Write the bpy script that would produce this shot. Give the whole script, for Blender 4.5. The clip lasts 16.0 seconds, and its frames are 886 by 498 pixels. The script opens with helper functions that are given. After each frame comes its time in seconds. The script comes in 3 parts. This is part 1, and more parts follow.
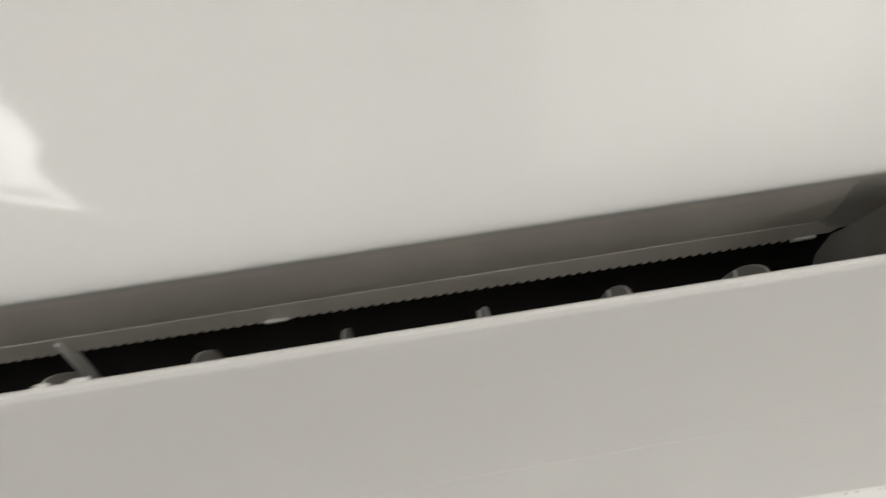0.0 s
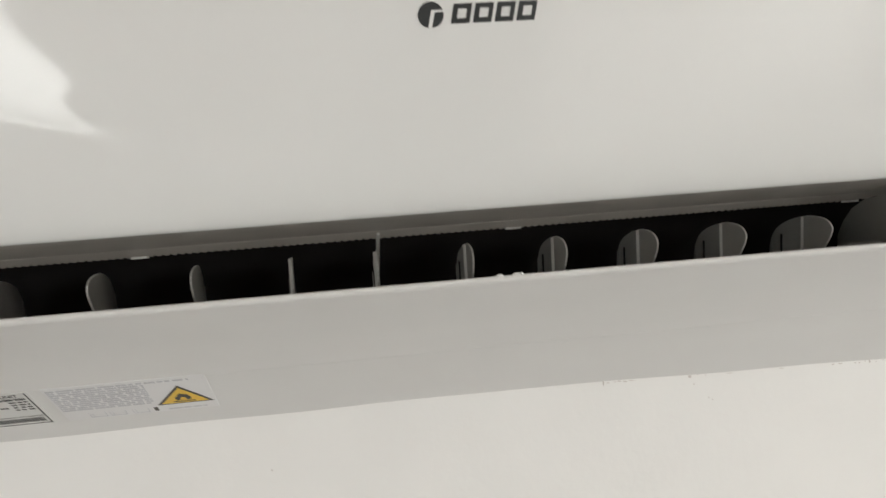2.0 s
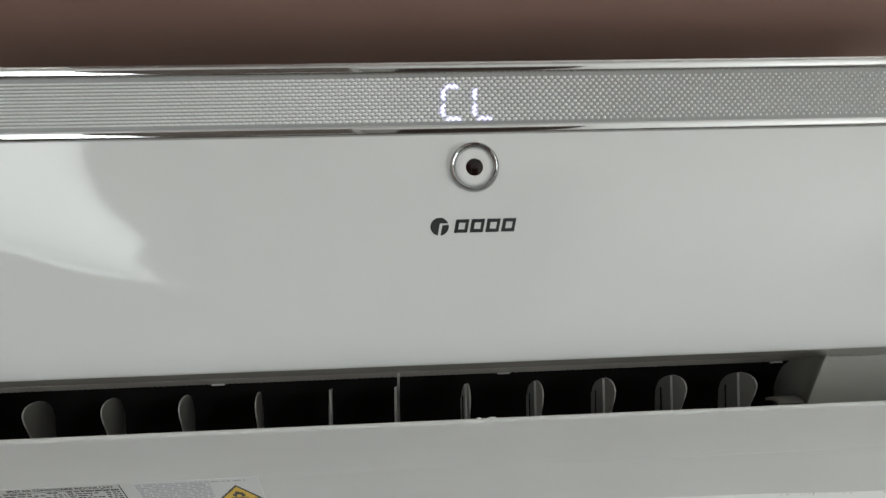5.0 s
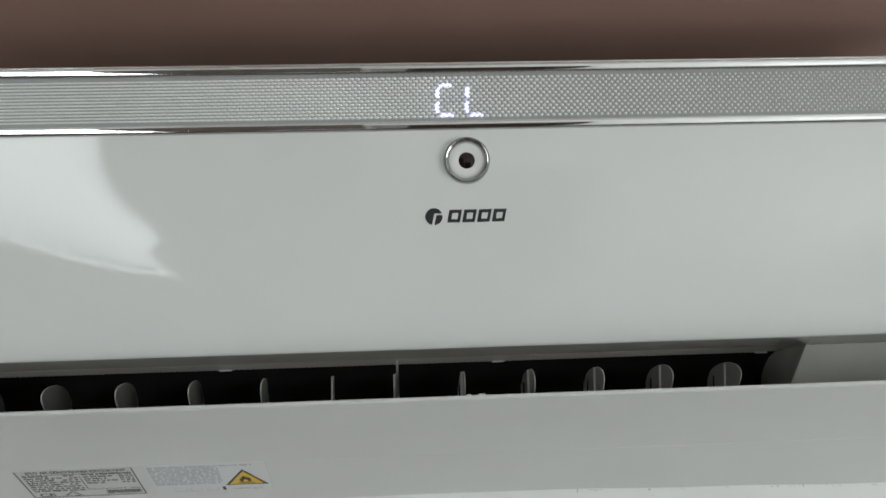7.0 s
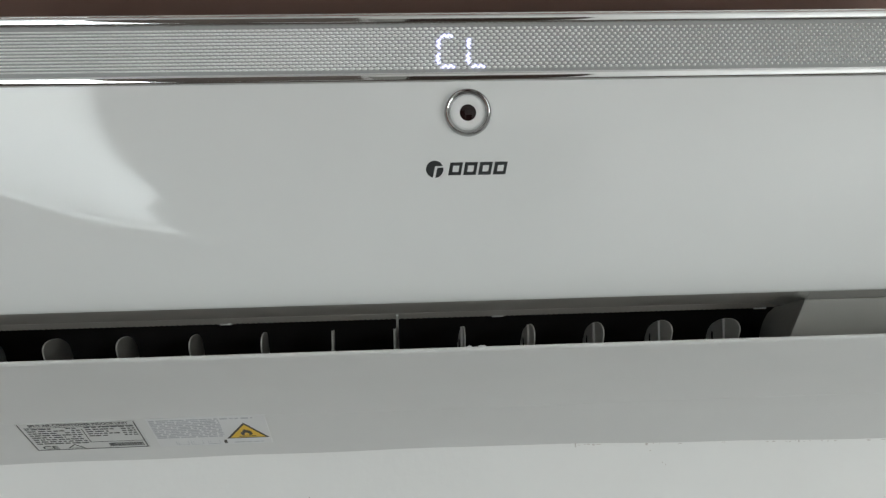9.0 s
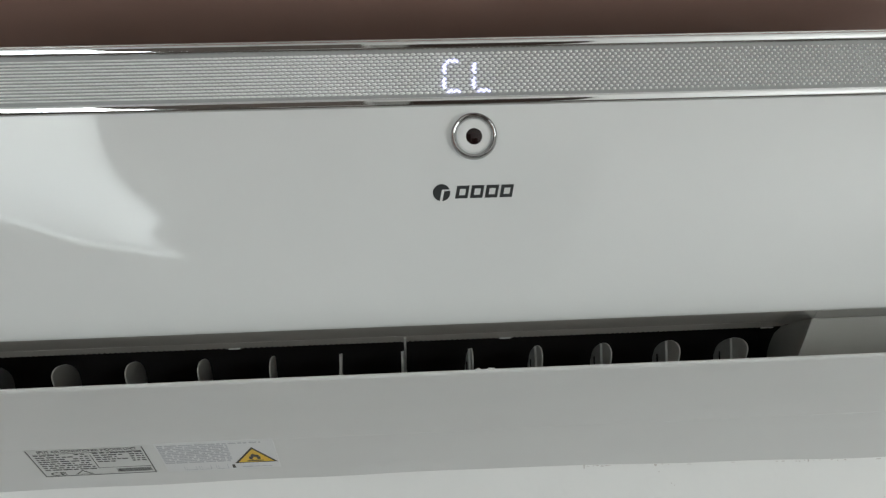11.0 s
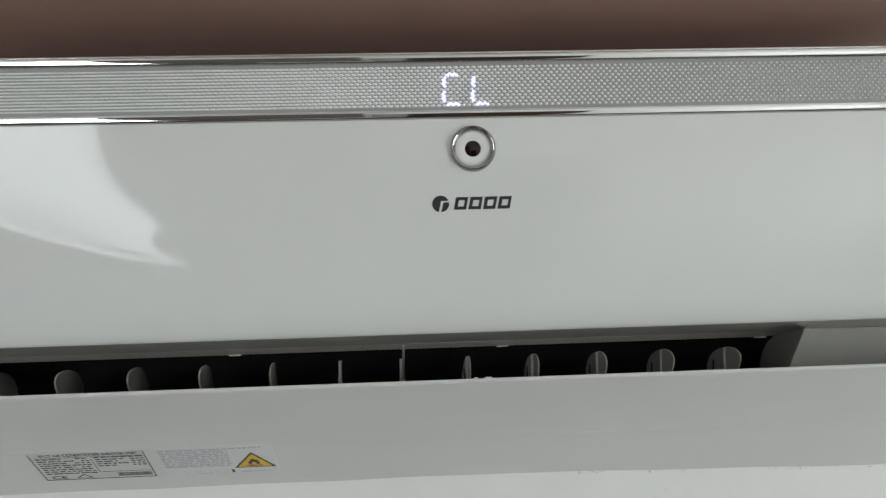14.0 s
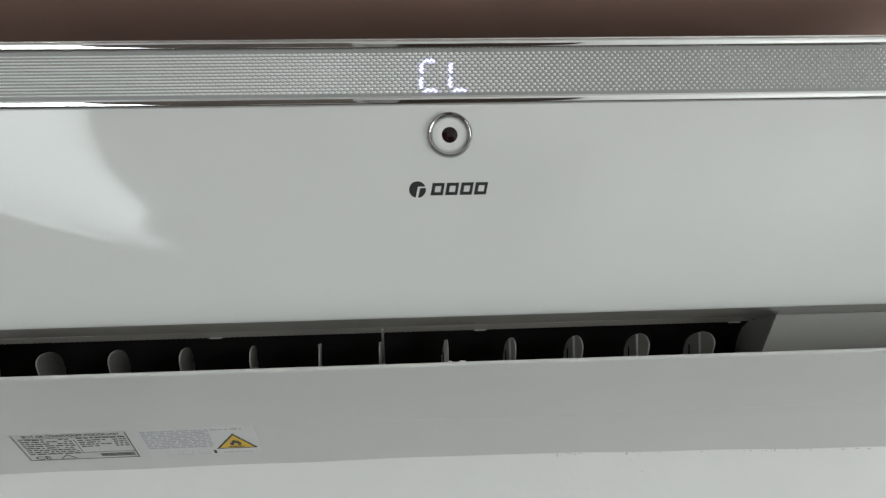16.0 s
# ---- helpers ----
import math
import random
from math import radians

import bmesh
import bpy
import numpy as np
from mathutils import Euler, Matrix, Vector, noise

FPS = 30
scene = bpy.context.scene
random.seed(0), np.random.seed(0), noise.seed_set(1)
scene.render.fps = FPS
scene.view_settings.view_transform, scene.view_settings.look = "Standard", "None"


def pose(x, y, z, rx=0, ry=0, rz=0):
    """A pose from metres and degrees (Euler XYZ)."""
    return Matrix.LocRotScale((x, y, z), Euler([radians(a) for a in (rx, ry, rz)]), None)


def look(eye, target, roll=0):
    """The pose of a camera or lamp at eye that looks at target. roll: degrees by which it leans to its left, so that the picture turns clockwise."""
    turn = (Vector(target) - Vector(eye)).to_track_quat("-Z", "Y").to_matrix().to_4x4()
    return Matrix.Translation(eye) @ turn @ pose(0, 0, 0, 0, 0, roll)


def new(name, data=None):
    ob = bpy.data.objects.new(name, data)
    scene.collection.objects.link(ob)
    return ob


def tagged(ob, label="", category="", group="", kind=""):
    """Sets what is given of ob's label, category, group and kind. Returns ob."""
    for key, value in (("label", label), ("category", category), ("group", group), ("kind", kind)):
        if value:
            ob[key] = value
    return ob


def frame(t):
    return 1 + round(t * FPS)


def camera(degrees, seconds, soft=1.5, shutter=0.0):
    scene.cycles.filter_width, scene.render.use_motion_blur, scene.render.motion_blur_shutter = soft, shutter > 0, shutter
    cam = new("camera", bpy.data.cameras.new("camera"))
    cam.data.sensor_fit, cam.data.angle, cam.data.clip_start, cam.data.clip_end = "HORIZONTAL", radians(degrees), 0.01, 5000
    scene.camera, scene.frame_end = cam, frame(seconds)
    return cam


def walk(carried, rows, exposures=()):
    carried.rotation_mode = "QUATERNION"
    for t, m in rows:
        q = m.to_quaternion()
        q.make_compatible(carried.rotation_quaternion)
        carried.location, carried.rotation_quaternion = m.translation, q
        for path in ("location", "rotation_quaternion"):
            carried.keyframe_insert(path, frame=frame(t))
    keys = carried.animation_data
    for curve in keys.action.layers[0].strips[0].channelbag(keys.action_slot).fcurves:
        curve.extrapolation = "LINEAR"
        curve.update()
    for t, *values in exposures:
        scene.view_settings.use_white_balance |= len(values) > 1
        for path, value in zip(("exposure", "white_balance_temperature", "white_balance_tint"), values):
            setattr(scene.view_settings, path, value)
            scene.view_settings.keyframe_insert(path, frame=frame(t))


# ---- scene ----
cam = camera(57.70, 16.0, soft=1.25, shutter=0.5)
# seconds, eye, turn in degrees
PATH = [
    (0, 0.0826, -0.4322, 2.2160, 98.76, 9.13, -2.52),
    (0.3, 0.0320, -0.4592, 2.2208, 96.56, 8.15, -5.10),
    (0.5, 0.0140, -0.4855, 2.2268, 95.26, 7.62, -4.91),
    (1, -0.0310, -0.5457, 2.2349, 92.16, 6.16, -5.50),
    (1.5, -0.0620, -0.5761, 2.2316, 89.52, 5.03, -7.15),
    (2, -0.0754, -0.5994, 2.2533, 88.43, 4.51, -6.76),
    (2.5, -0.0918, -0.6301, 2.2728, 89.48, 3.93, -6.10),
    (3, -0.0941, -0.6913, 2.2847, 89.47, 3.76, -4.82),
    (3.5, -0.0788, -0.7154, 2.2842, 89.77, 4.27, -3.26),
    (4, -0.0758, -0.7222, 2.2791, 91.30, 3.59, -4.62),
    (4.5, -0.0628, -0.7347, 2.2874, 93.21, 2.75, -4.96),
    (4.7, -0.0646, -0.7453, 2.2876, 94.45, 2.31, -4.35),
    (6.8, -0.0516, -0.7934, 2.2607, 97.99, 1.83, -2.90),
    (7, -0.0516, -0.7915, 2.2581, 97.35, 1.89, -2.85),
    (7.5, -0.0532, -0.7956, 2.2558, 96.08, 1.94, -3.27),
    (8, -0.0556, -0.7978, 2.2543, 95.45, 1.92, -3.26),
    (8.5, -0.0547, -0.7947, 2.2537, 95.16, 1.85, -3.06),
    (9, -0.0538, -0.7891, 2.2481, 94.97, 1.73, -3.01),
    (9.5, -0.0552, -0.7870, 2.2439, 95.69, 1.71, -2.83),
    (12, -0.0578, -0.7989, 2.2547, 96.53, 2.48, -2.83),
    (12.5, -0.0565, -0.8017, 2.2557, 96.62, 2.29, -2.70),
    (13, -0.0577, -0.8040, 2.2569, 96.34, 2.18, -2.38),
    (13.5, -0.0554, -0.8151, 2.2558, 96.48, 2.25, -1.49),
    (14, -0.0593, -0.8029, 2.2560, 96.47, 1.95, -3.03),
    (14.5, -0.0576, -0.7951, 2.2532, 96.43, 1.74, -4.04),
    (15, -0.0526, -0.7983, 2.2542, 96.15, 1.65, -4.11),
    (15.5, -0.0453, -0.8079, 2.2575, 95.39, 1.75, -3.92),
    (16, -0.0460, -0.8108, 2.2568, 95.22, 1.72, -3.46),
]
EXPOSURES = [(0, 0.21, 6690, 12), (2.0, 0.17, 6660, 12), (3.0, -0.09, 6600, 11), (3.6, -0.14, 6500, 9), (4.6, -0.18, 6330, 8), (6.8, -0.18, 6130, 5.5), (8.5, -0.19, 6150, 7), (12, -0.2, 6190, 7), (16, -0.2, 6160, 6.5)]
walk(cam, [(r[0], pose(*r[1:])) for r in PATH], EXPOSURES)

# ---- light: one tall window behind the viewer, sky outside; an added fill on the right ----
scene.view_settings.exposure = 0.0
world = bpy.data.worlds.new("sky")
scene.world = world
world.use_nodes = True
wn = world.node_tree
sky = wn.nodes.new("ShaderNodeTexSky")
sky.sky_type, sky.sun_disc = "NISHITA", False
sky.sun_elevation, sky.sun_rotation = radians(40), radians(150)
wn.links.new(sky.outputs[0], wn.nodes["Background"].inputs[0])
wn.nodes["Background"].inputs[1].default_value = 0.1

# room: the unit hangs on the wall at y = WALL
WALL = 0.0283
LEFT, RIGHT, BACK, CEIL = -2.5, 1.9, -2.3, 2.75
WIN_X0, WIN_X1, WIN_Z0, WIN_Z1 = -2.2, -0.7, 0.76, 2.62
SLAB_X0, SLAB_X1, SLAB_Z = -0.14, 0.62, 2.15
EAST_Y0, EAST_Y1, EAST_Z0, EAST_Z1 = -2.05, -0.95, 1.1, 2.3

lamp = bpy.data.lights.new("window_daylight", "AREA")
lamp.shape, lamp.size, lamp.size_y = "RECTANGLE", WIN_X1 - WIN_X0 - 0.06, WIN_Z1 - WIN_Z0 - 0.06
lamp.energy, lamp.color = 44, (0.97, 1.0, 0.98)
lamp_ob = new("window_daylight", lamp)
lamp_ob.matrix_world = look(((WIN_X0 + WIN_X1) / 2, BACK - 0.1, (WIN_Z0 + WIN_Z1) / 2), ((WIN_X0 + WIN_X1) / 2, 0, (WIN_Z0 + WIN_Z1) / 2))

# fill added to brighten the right side; no such source is in view
lamp2 = bpy.data.lights.new("east_daylight", "AREA")
lamp2.shape, lamp2.size, lamp2.size_y = "RECTANGLE", EAST_Y1 - EAST_Y0 - 0.06, EAST_Z1 - EAST_Z0 - 0.06
lamp2.energy, lamp2.color = 33, (1.0, 0.99, 0.95)
lamp2_ob = new("east_daylight", lamp2)
lamp2_ob.matrix_world = look((RIGHT + 0.08, (EAST_Y0 + EAST_Y1) / 2, (EAST_Z0 + EAST_Z1) / 2), (0, (EAST_Y0 + EAST_Y1) / 2, (EAST_Z0 + EAST_Z1) / 2))


# ---- materials ----
def mat(name, color, rough=0.5, metal=0.0, vary=0.06, scale=40, bump=0.0, bump_scale=300, coat=0.0, emit=0.0, spec=0.5, rough_vary=0.05):
    """Painted or moulded surface: two scales of tone, uneven gloss, fine relief."""
    m = bpy.data.materials.new(name)
    m.use_nodes = True
    nt = m.node_tree
    b = nt.nodes["Principled BSDF"]
    co = nt.nodes.new("ShaderNodeTexCoord")
    n1, n2 = nt.nodes.new("ShaderNodeTexNoise"), nt.nodes.new("ShaderNodeTexNoise")
    n1.inputs["Scale"].default_value, n2.inputs["Scale"].default_value = scale, scale * 0.12
    n1.inputs["Detail"].default_value = 5
    for n in (n1, n2):
        nt.links.new(co.outputs["Object"], n.inputs["Vector"])
    add = nt.nodes.new("ShaderNodeMath")
    add.operation = "ADD"
    nt.links.new(n1.outputs["Fac"], add.inputs[0])
    nt.links.new(n2.outputs["Fac"], add.inputs[1])
    rng = nt.nodes.new("ShaderNodeMapRange")
    rng.inputs["From Min"].default_value, rng.inputs["From Max"].default_value = 0.5, 1.5
    rng.inputs["To Min"].default_value, rng.inputs["To Max"].default_value = 1 - vary, 1 + vary
    nt.links.new(add.outputs[0], rng.inputs["Value"])
    mul = nt.nodes.new("ShaderNodeVectorMath")
    mul.operation = "SCALE"
    mul.inputs[0].default_value = color
    nt.links.new(rng.outputs[0], mul.inputs["Scale"])
    nt.links.new(mul.outputs[0], b.inputs["Base Color"])
    rr = nt.nodes.new("ShaderNodeMapRange")
    rr.interpolation_type = rng.interpolation_type = "SMOOTHSTEP"
    rr.inputs["From Min"].default_value, rr.inputs["From Max"].default_value = 0.15, 0.85
    rr.inputs["To Min"].default_value, rr.inputs["To Max"].default_value = max(0.01, rough - rough_vary), min(1, rough + rough_vary)
    nt.links.new(n2.outputs["Fac"], rr.inputs["Value"])
    nt.links.new(rr.outputs[0], b.inputs["Roughness"])
    b.inputs["Metallic"].default_value = metal
    b.inputs["Specular IOR Level"].default_value = spec
    b.inputs["Coat Weight"].default_value = coat
    b.inputs["Coat Roughness"].default_value = 0.06
    if bump:
        n3, bp = nt.nodes.new("ShaderNodeTexNoise"), nt.nodes.new("ShaderNodeBump")
        n3.inputs["Scale"].default_value = bump_scale
        n3.inputs["Detail"].default_value = 4
        nt.links.new(co.outputs["Object"], n3.inputs["Vector"])
        bp.inputs["Strength"].default_value, bp.inputs["Distance"].default_value = bump, 0.002
        nt.links.new(n3.outputs["Fac"], bp.inputs["Height"])
        nt.links.new(bp.outputs[0], b.inputs["Normal"])
    if emit:
        b.inputs["Emission Color"].default_value = (*color, 1)
        b.inputs["Emission Strength"].default_value = emit
    return m


PANEL = mat("glossy_white_plastic", (0.741, 0.754, 0.744), 0.055, vary=0.012, scale=14, bump=0.012, bump_scale=9, rough_vary=0.02, spec=0.6)
FLAP = mat("satin_white_plastic", (0.673, 0.681, 0.671), 0.32, vary=0.015, scale=16, rough_vary=0.03)
CASING = mat("moulded_white_plastic", (0.62, 0.625, 0.615), 0.38, vary=0.02, scale=18, bump=0.02, bump_scale=900)
# one grey plastic in two tones: lighter roof, shade painted into fascia and cheeks
GREY = mat("grey_outlet_plastic", (0.7, 0.668, 0.622), 0.2, vary=0.05, scale=30, bump=0.02, bump_scale=700)
SHADED_GREY = mat("shaded_grey_plastic", (0.3, 0.297, 0.275), 0.42, vary=0.04, scale=30, bump=0.02, bump_scale=700)
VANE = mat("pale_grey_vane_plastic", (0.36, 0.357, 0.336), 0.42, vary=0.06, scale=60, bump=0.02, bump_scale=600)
# paler than the vanes: paints the light that thin edges catch
EDGE = mat("pale_lit_edge_plastic", (0.66, 0.66, 0.63), 0.4, vary=0.06, scale=90)
DUCT = mat("black_duct_plastic", (0.022, 0.019, 0.0195), 0.8, vary=0.15, scale=40, spec=0.15)
CHROME = mat("polished_chrome", (0.82, 0.82, 0.82), 0.035, metal=1.0, vary=0.02, scale=60, rough_vary=0.015)
# chrome darkened to paint dim reflections into the ring
RING = mat("darkened_ring_chrome", (0.46, 0.46, 0.46), 0.05, metal=1.0, vary=0.02, scale=60, rough_vary=0.02)
SILVER = mat("silver_display_plastic", (0.38, 0.39, 0.385), 0.5, metal=0.25, vary=0.03, scale=80)
DOT = mat("silver_dimple_plastic", (0.86, 0.87, 0.86), 0.42, metal=0.3, vary=0.03, scale=80)
LED = mat("white_led", (0.66, 0.64, 1.0), 0.4, vary=0.0, emit=1.75)
DISH = mat("white_dish_plastic", (0.8, 0.8, 0.79), 0.25, vary=0.01)
LENS = mat("dark_red_lens", (0.012, 0.004, 0.004), 0.08, vary=0.1)
INK = mat("charcoal_print", (0.03, 0.033, 0.034), 0.35, vary=0.1, scale=200)
PRINT = mat("grey_label_print", (0.06, 0.064, 0.062), 0.5, vary=0.25, scale=500)
FAINT = mat("faint_label_print", (0.49, 0.5, 0.525), 0.5, vary=0.12, scale=500)
PAPER = mat("white_label_film", (0.7, 0.71, 0.715), 0.32, vary=0.015, scale=60)
CLEAR = mat("pale_label_film", (0.6, 0.61, 0.6), 0.3, vary=0.02, scale=60)
YELLOW = mat("yellow_sign_print", (0.78, 0.5, 0.02), 0.35, vary=0.04, scale=200)
BLACK = mat("black_sign_print", (0.025, 0.02, 0.012), 0.4, vary=0.1, scale=200)
PLASTER = mat("white_wall_paint", (0.8, 0.805, 0.79), 0.7, vary=0.03, scale=9, bump=0.25, bump_scale=55)
BROWN = mat("brown_soffit_paint", (0.475, 0.312, 0.255), 0.55, vary=0.06, scale=12, bump=0.08, bump_scale=120)
FLOOR = mat("dark_unseen_floor", (0.13, 0.11, 0.095), 0.35, vary=0.08, scale=6)
CLOTH = mat("brown_mask_cloth", (0.2, 0.172, 0.152), 0.85, vary=0.05, scale=30)
WOOD = mat("dark_slab_wood", (0.035, 0.02, 0.014), 0.4, vary=0.2, scale=14)
JAMB = mat("grey_slab_paint", (0.36, 0.36, 0.34), 0.45, vary=0.04, scale=20)
FRAME = mat("white_window_frame", (0.75, 0.75, 0.74), 0.4, vary=0.02)
SHEER = bpy.data.materials.new("sheer_streak_voile")
SHEER.use_nodes = True
nt = SHEER.node_tree
clear, weave, blend = nt.nodes.new("ShaderNodeBsdfTransparent"), nt.nodes.new("ShaderNodeBsdfTranslucent"), nt.nodes.new("ShaderNodeMixShader")
weave.inputs[0].default_value = (0.55, 0.55, 0.54, 1)
blend.inputs[0].default_value = 0.7
nt.links.new(clear.outputs[0], blend.inputs[1])
nt.links.new(weave.outputs[0], blend.inputs[2])
nt.links.new(blend.outputs[0], nt.nodes["Material Output"].inputs[0])
STAIN = mat("grey_scuff", (0.58, 0.55, 0.53), 0.8, vary=0.15, scale=600)


# ---- mesh helpers ----
# shear and stretch fitted to the camera's view: the casing tips forward at the top and recedes towards its underside
LEAN = Matrix(((1, 0, 0, 0), (0, 1.0299, -0.1255, 0.3096), (0, -0.0101, 0.9885, 0.0247), (0, 0, 0, 1)))


def settle(me, parent):
    """Give a part of the air conditioner the lean of its casing."""
    while parent and parent.parent:
        parent = parent.parent
    if parent and parent.name == "air_conditioner":
        me.transform(LEAN)


def part(name, bm, material, parent=None, label="", smooth=35):
    me = bpy.data.meshes.new(name)
    bmesh.ops.recalc_face_normals(bm, faces=bm.faces[:])
    bm.to_mesh(me)
    bm.free()
    settle(me, parent)
    me.materials.append(material)
    if smooth:
        me.shade_smooth()
        me.set_sharp_from_angle(angle=radians(smooth))
    ob = new(name, me)
    if parent:
        ob.parent = parent
    if label:
        ob["label"] = label
    return ob


def spline(points, n=8):
    """A smooth run through (y, z) points."""
    p = [points[0], *points, points[-1]]
    out = []
    for i in range(1, len(p) - 2):
        for k in range(n):
            t = k / n
            out.append(tuple(0.5 * (2 * b + (c - a) * t + (2 * a - 5 * b + 4 * c - d) * t * t + (3 * b - a - 3 * c + d) * t ** 3)
                             for a, b, c, d in zip(p[i - 1], p[i], p[i + 1], p[i + 2])))
    return out + [points[-1]]


def prism(outline, x0, x1, bm=None, cuts=1):
    """A closed (y, z) outline drawn out along x, with end faces."""
    bm = bm or bmesh.new()
    rings = [[bm.verts.new((x0 + (x1 - x0) * i / cuts, y, z)) for y, z in outline] for i in range(cuts + 1)]
    for a, b in zip(rings, rings[1:]):
        for i in range(len(outline)):
            j = (i + 1) % len(outline)
            bm.faces.new((a[i], a[j], b[j], b[i]))
    for r in (rings[0], rings[-1]):
        f = bm.faces.new(r)
        bmesh.ops.triangulate(bm, faces=[f])
    return bm


def shell(profile, th, x0, x1, cuts=1):
    """A bent sheet: the (y, z) run with a thickness to the left of its way."""
    off = []
    for i, (y, z) in enumerate(profile):
        a, b = Vector(profile[max(0, i - 1)]), Vector(profile[min(len(profile) - 1, i + 1)])
        d = (b - a).normalized()
        off.append((y - d.y * th, z + d.x * th))
    return prism(list(profile) + off[::-1], x0, x1, cuts=cuts)


def block(x0, x1, y0, y1, z0, z1, bevel=0.0, bm=None):
    bm = bm or bmesh.new()
    m = Matrix.Translation(((x0 + x1) / 2, (y0 + y1) / 2, (z0 + z1) / 2)) @ Matrix.Diagonal((x1 - x0, y1 - y0, z1 - z0, 1))
    made = bmesh.ops.create_cube(bm, size=1, matrix=m)
    if bevel:
        edges = {e for v in made["verts"] for e in v.link_edges}
        bmesh.ops.bevel(bm, geom=list(edges), offset=bevel, segments=2, affect="EDGES")
    return bm


def plate(points, frame_m, lo, hi):
    """A flat plate: outline points (u, v) in a frame, from height lo to hi."""
    bm = bmesh.new()
    a = [bm.verts.new(frame_m @ Vector((u, v, lo))) for u, v in points]
    b = [bm.verts.new(frame_m @ Vector((u, v, hi))) for u, v in points]
    n = len(points)
    for i in range(n):
        bm.faces.new((a[i], a[(i + 1) % n], b[(i + 1) % n], b[i]))
    for r in (a, b):
        f = bm.faces.new(r)
        bmesh.ops.triangulate(bm, faces=[f])
    return bm


def rect(u0, u1, v0, v1):
    return [(u0, v0), (u1, v0), (u1, v1), (u0, v1)]


def join(bms):
    out = bmesh.new()
    for b in bms:
        tmp = bpy.data.meshes.new("tmp")
        b.to_mesh(tmp)
        b.free()
        out.from_mesh(tmp)
        bpy.data.meshes.remove(tmp)
    return out


def lathe(profile, centre, n=48):
    """Rings of (radius, height towards the room) round an axis along -y."""
    bm = bmesh.new()
    cx, cy, cz = centre
    rings = [[bm.verts.new((cx + r * math.cos(2 * math.pi * i / n), cy - h, cz + r * math.sin(2 * math.pi * i / n))) for i in range(n)] for r, h in profile]
    for a, b in zip(rings, rings[1:]):
        for i in range(n):
            bm.faces.new((a[i], a[(i + 1) % n], b[(i + 1) % n], b[i]))
    bm.faces.new(rings[0])
    bm.faces.new(rings[-1])
    return bm


def lettering(text, height, frame_m, material, parent, name, width=None):
    """Flat built-in lettering laid in a frame, its base line at v = 0."""
    cu = bpy.data.curves.new(name, "FONT")
    cu.body, cu.size, cu.extrude = text, height / 0.7, 0.00006
    cu.offset = height * 0.025
    tmp = bpy.data.objects.new(name, cu)
    me = bpy.data.meshes.new_from_object(tmp)
    bpy.data.objects.remove(tmp)
    if width:
        xs = [v.co.x for v in me.vertices]
        s = width / (max(xs) - min(xs))
        me.transform(Matrix.Diagonal((s, 1, 1, 1)))
    me.transform(frame_m)
    settle(me, parent)
    me.materials.clear()
    me.materials.append(material)
    ob = new(name, me)
    ob.parent = parent
    return ob


# ---- the room ----
def setting(name, bm, material, label):
    return tagged(part(name, bm, material, smooth=0), label, name.split("_")[0], kind="structure")


wall = setting("wall_north", block(LEFT - 0.12, RIGHT + 0.12, WALL, WALL + 0.15, 0, CEIL), PLASTER, "white painted plaster wall with small scuffs below the unit")
setting("wall_east", join([block(RIGHT, RIGHT + 0.12, BACK, EAST_Y0, 0, CEIL), block(RIGHT, RIGHT + 0.12, EAST_Y1, WALL, 0, CEIL),
                           block(RIGHT, RIGHT + 0.12, EAST_Y0, EAST_Y1, 0, EAST_Z0), block(RIGHT, RIGHT + 0.12, EAST_Y0, EAST_Y1, EAST_Z1, CEIL)]), PLASTER, "plain white painted wall with an added window opening")
# out of view, made brown to weaken the light on the left
setting("wall_west", block(LEFT - 0.12, LEFT, BACK, WALL, 0, CEIL), BROWN, "plain unseen wall, brown to cut light from the left")
back = join([block(LEFT - 0.12, WIN_X0, BACK - 0.15, BACK, 0, CEIL), block(WIN_X1, SLAB_X0, BACK - 0.15, BACK, 0, CEIL), block(SLAB_X1, RIGHT + 0.12, BACK - 0.15, BACK, 0, CEIL),
             block(WIN_X0, WIN_X1, BACK - 0.15, BACK, 0, WIN_Z0), block(WIN_X0, WIN_X1, BACK - 0.15, BACK, WIN_Z1, CEIL), block(SLAB_X0, SLAB_X1, BACK - 0.15, BACK, SLAB_Z, CEIL)])
setting("wall_south", back, PLASTER, "plain white painted wall with a tall window")
# unseen floor, kept dark to dim undersides and the lower chrome reflections
setting("floor", block(LEFT - 0.12, RIGHT + 0.12, BACK - 0.15, WALL, -0.1, 0), FLOOR, "unseen floor, dark to cut the light bounced upwards")
setting("ceiling", block(LEFT - 0.12, RIGHT + 0.12, BACK - 0.15, WALL + 0.15, CEIL, CEIL + 0.1), PLASTER, "plain white ceiling")
setting("soffit", block(LEFT, RIGHT, -0.34, WALL - 0.0, 2.532, CEIL, 0.0), BROWN, "brown painted soffit above the air conditioner")
# unseen slab added for the dark and grey shapes mirrored in the chrome
door = tagged(new("door_1"), "unseen dark slab standing in for a dark reflection", "door", kind="structure")
part("leaf", block(SLAB_X0 + 0.135, SLAB_X1 - 0.005, BACK - 0.06, BACK - 0.02, 0, SLAB_Z - 0.005, 0.004), WOOD, door)
part("side_panel", block(SLAB_X0 + 0.005, SLAB_X0 + 0.13, BACK - 0.05, BACK + 0.01, 0, SLAB_Z - 0.005, 0.004), JAMB, door, "unseen grey panel standing in for a grey reflection")
window = tagged(new("window_1"), "tall white framed window with daylight behind", "window", kind="structure")
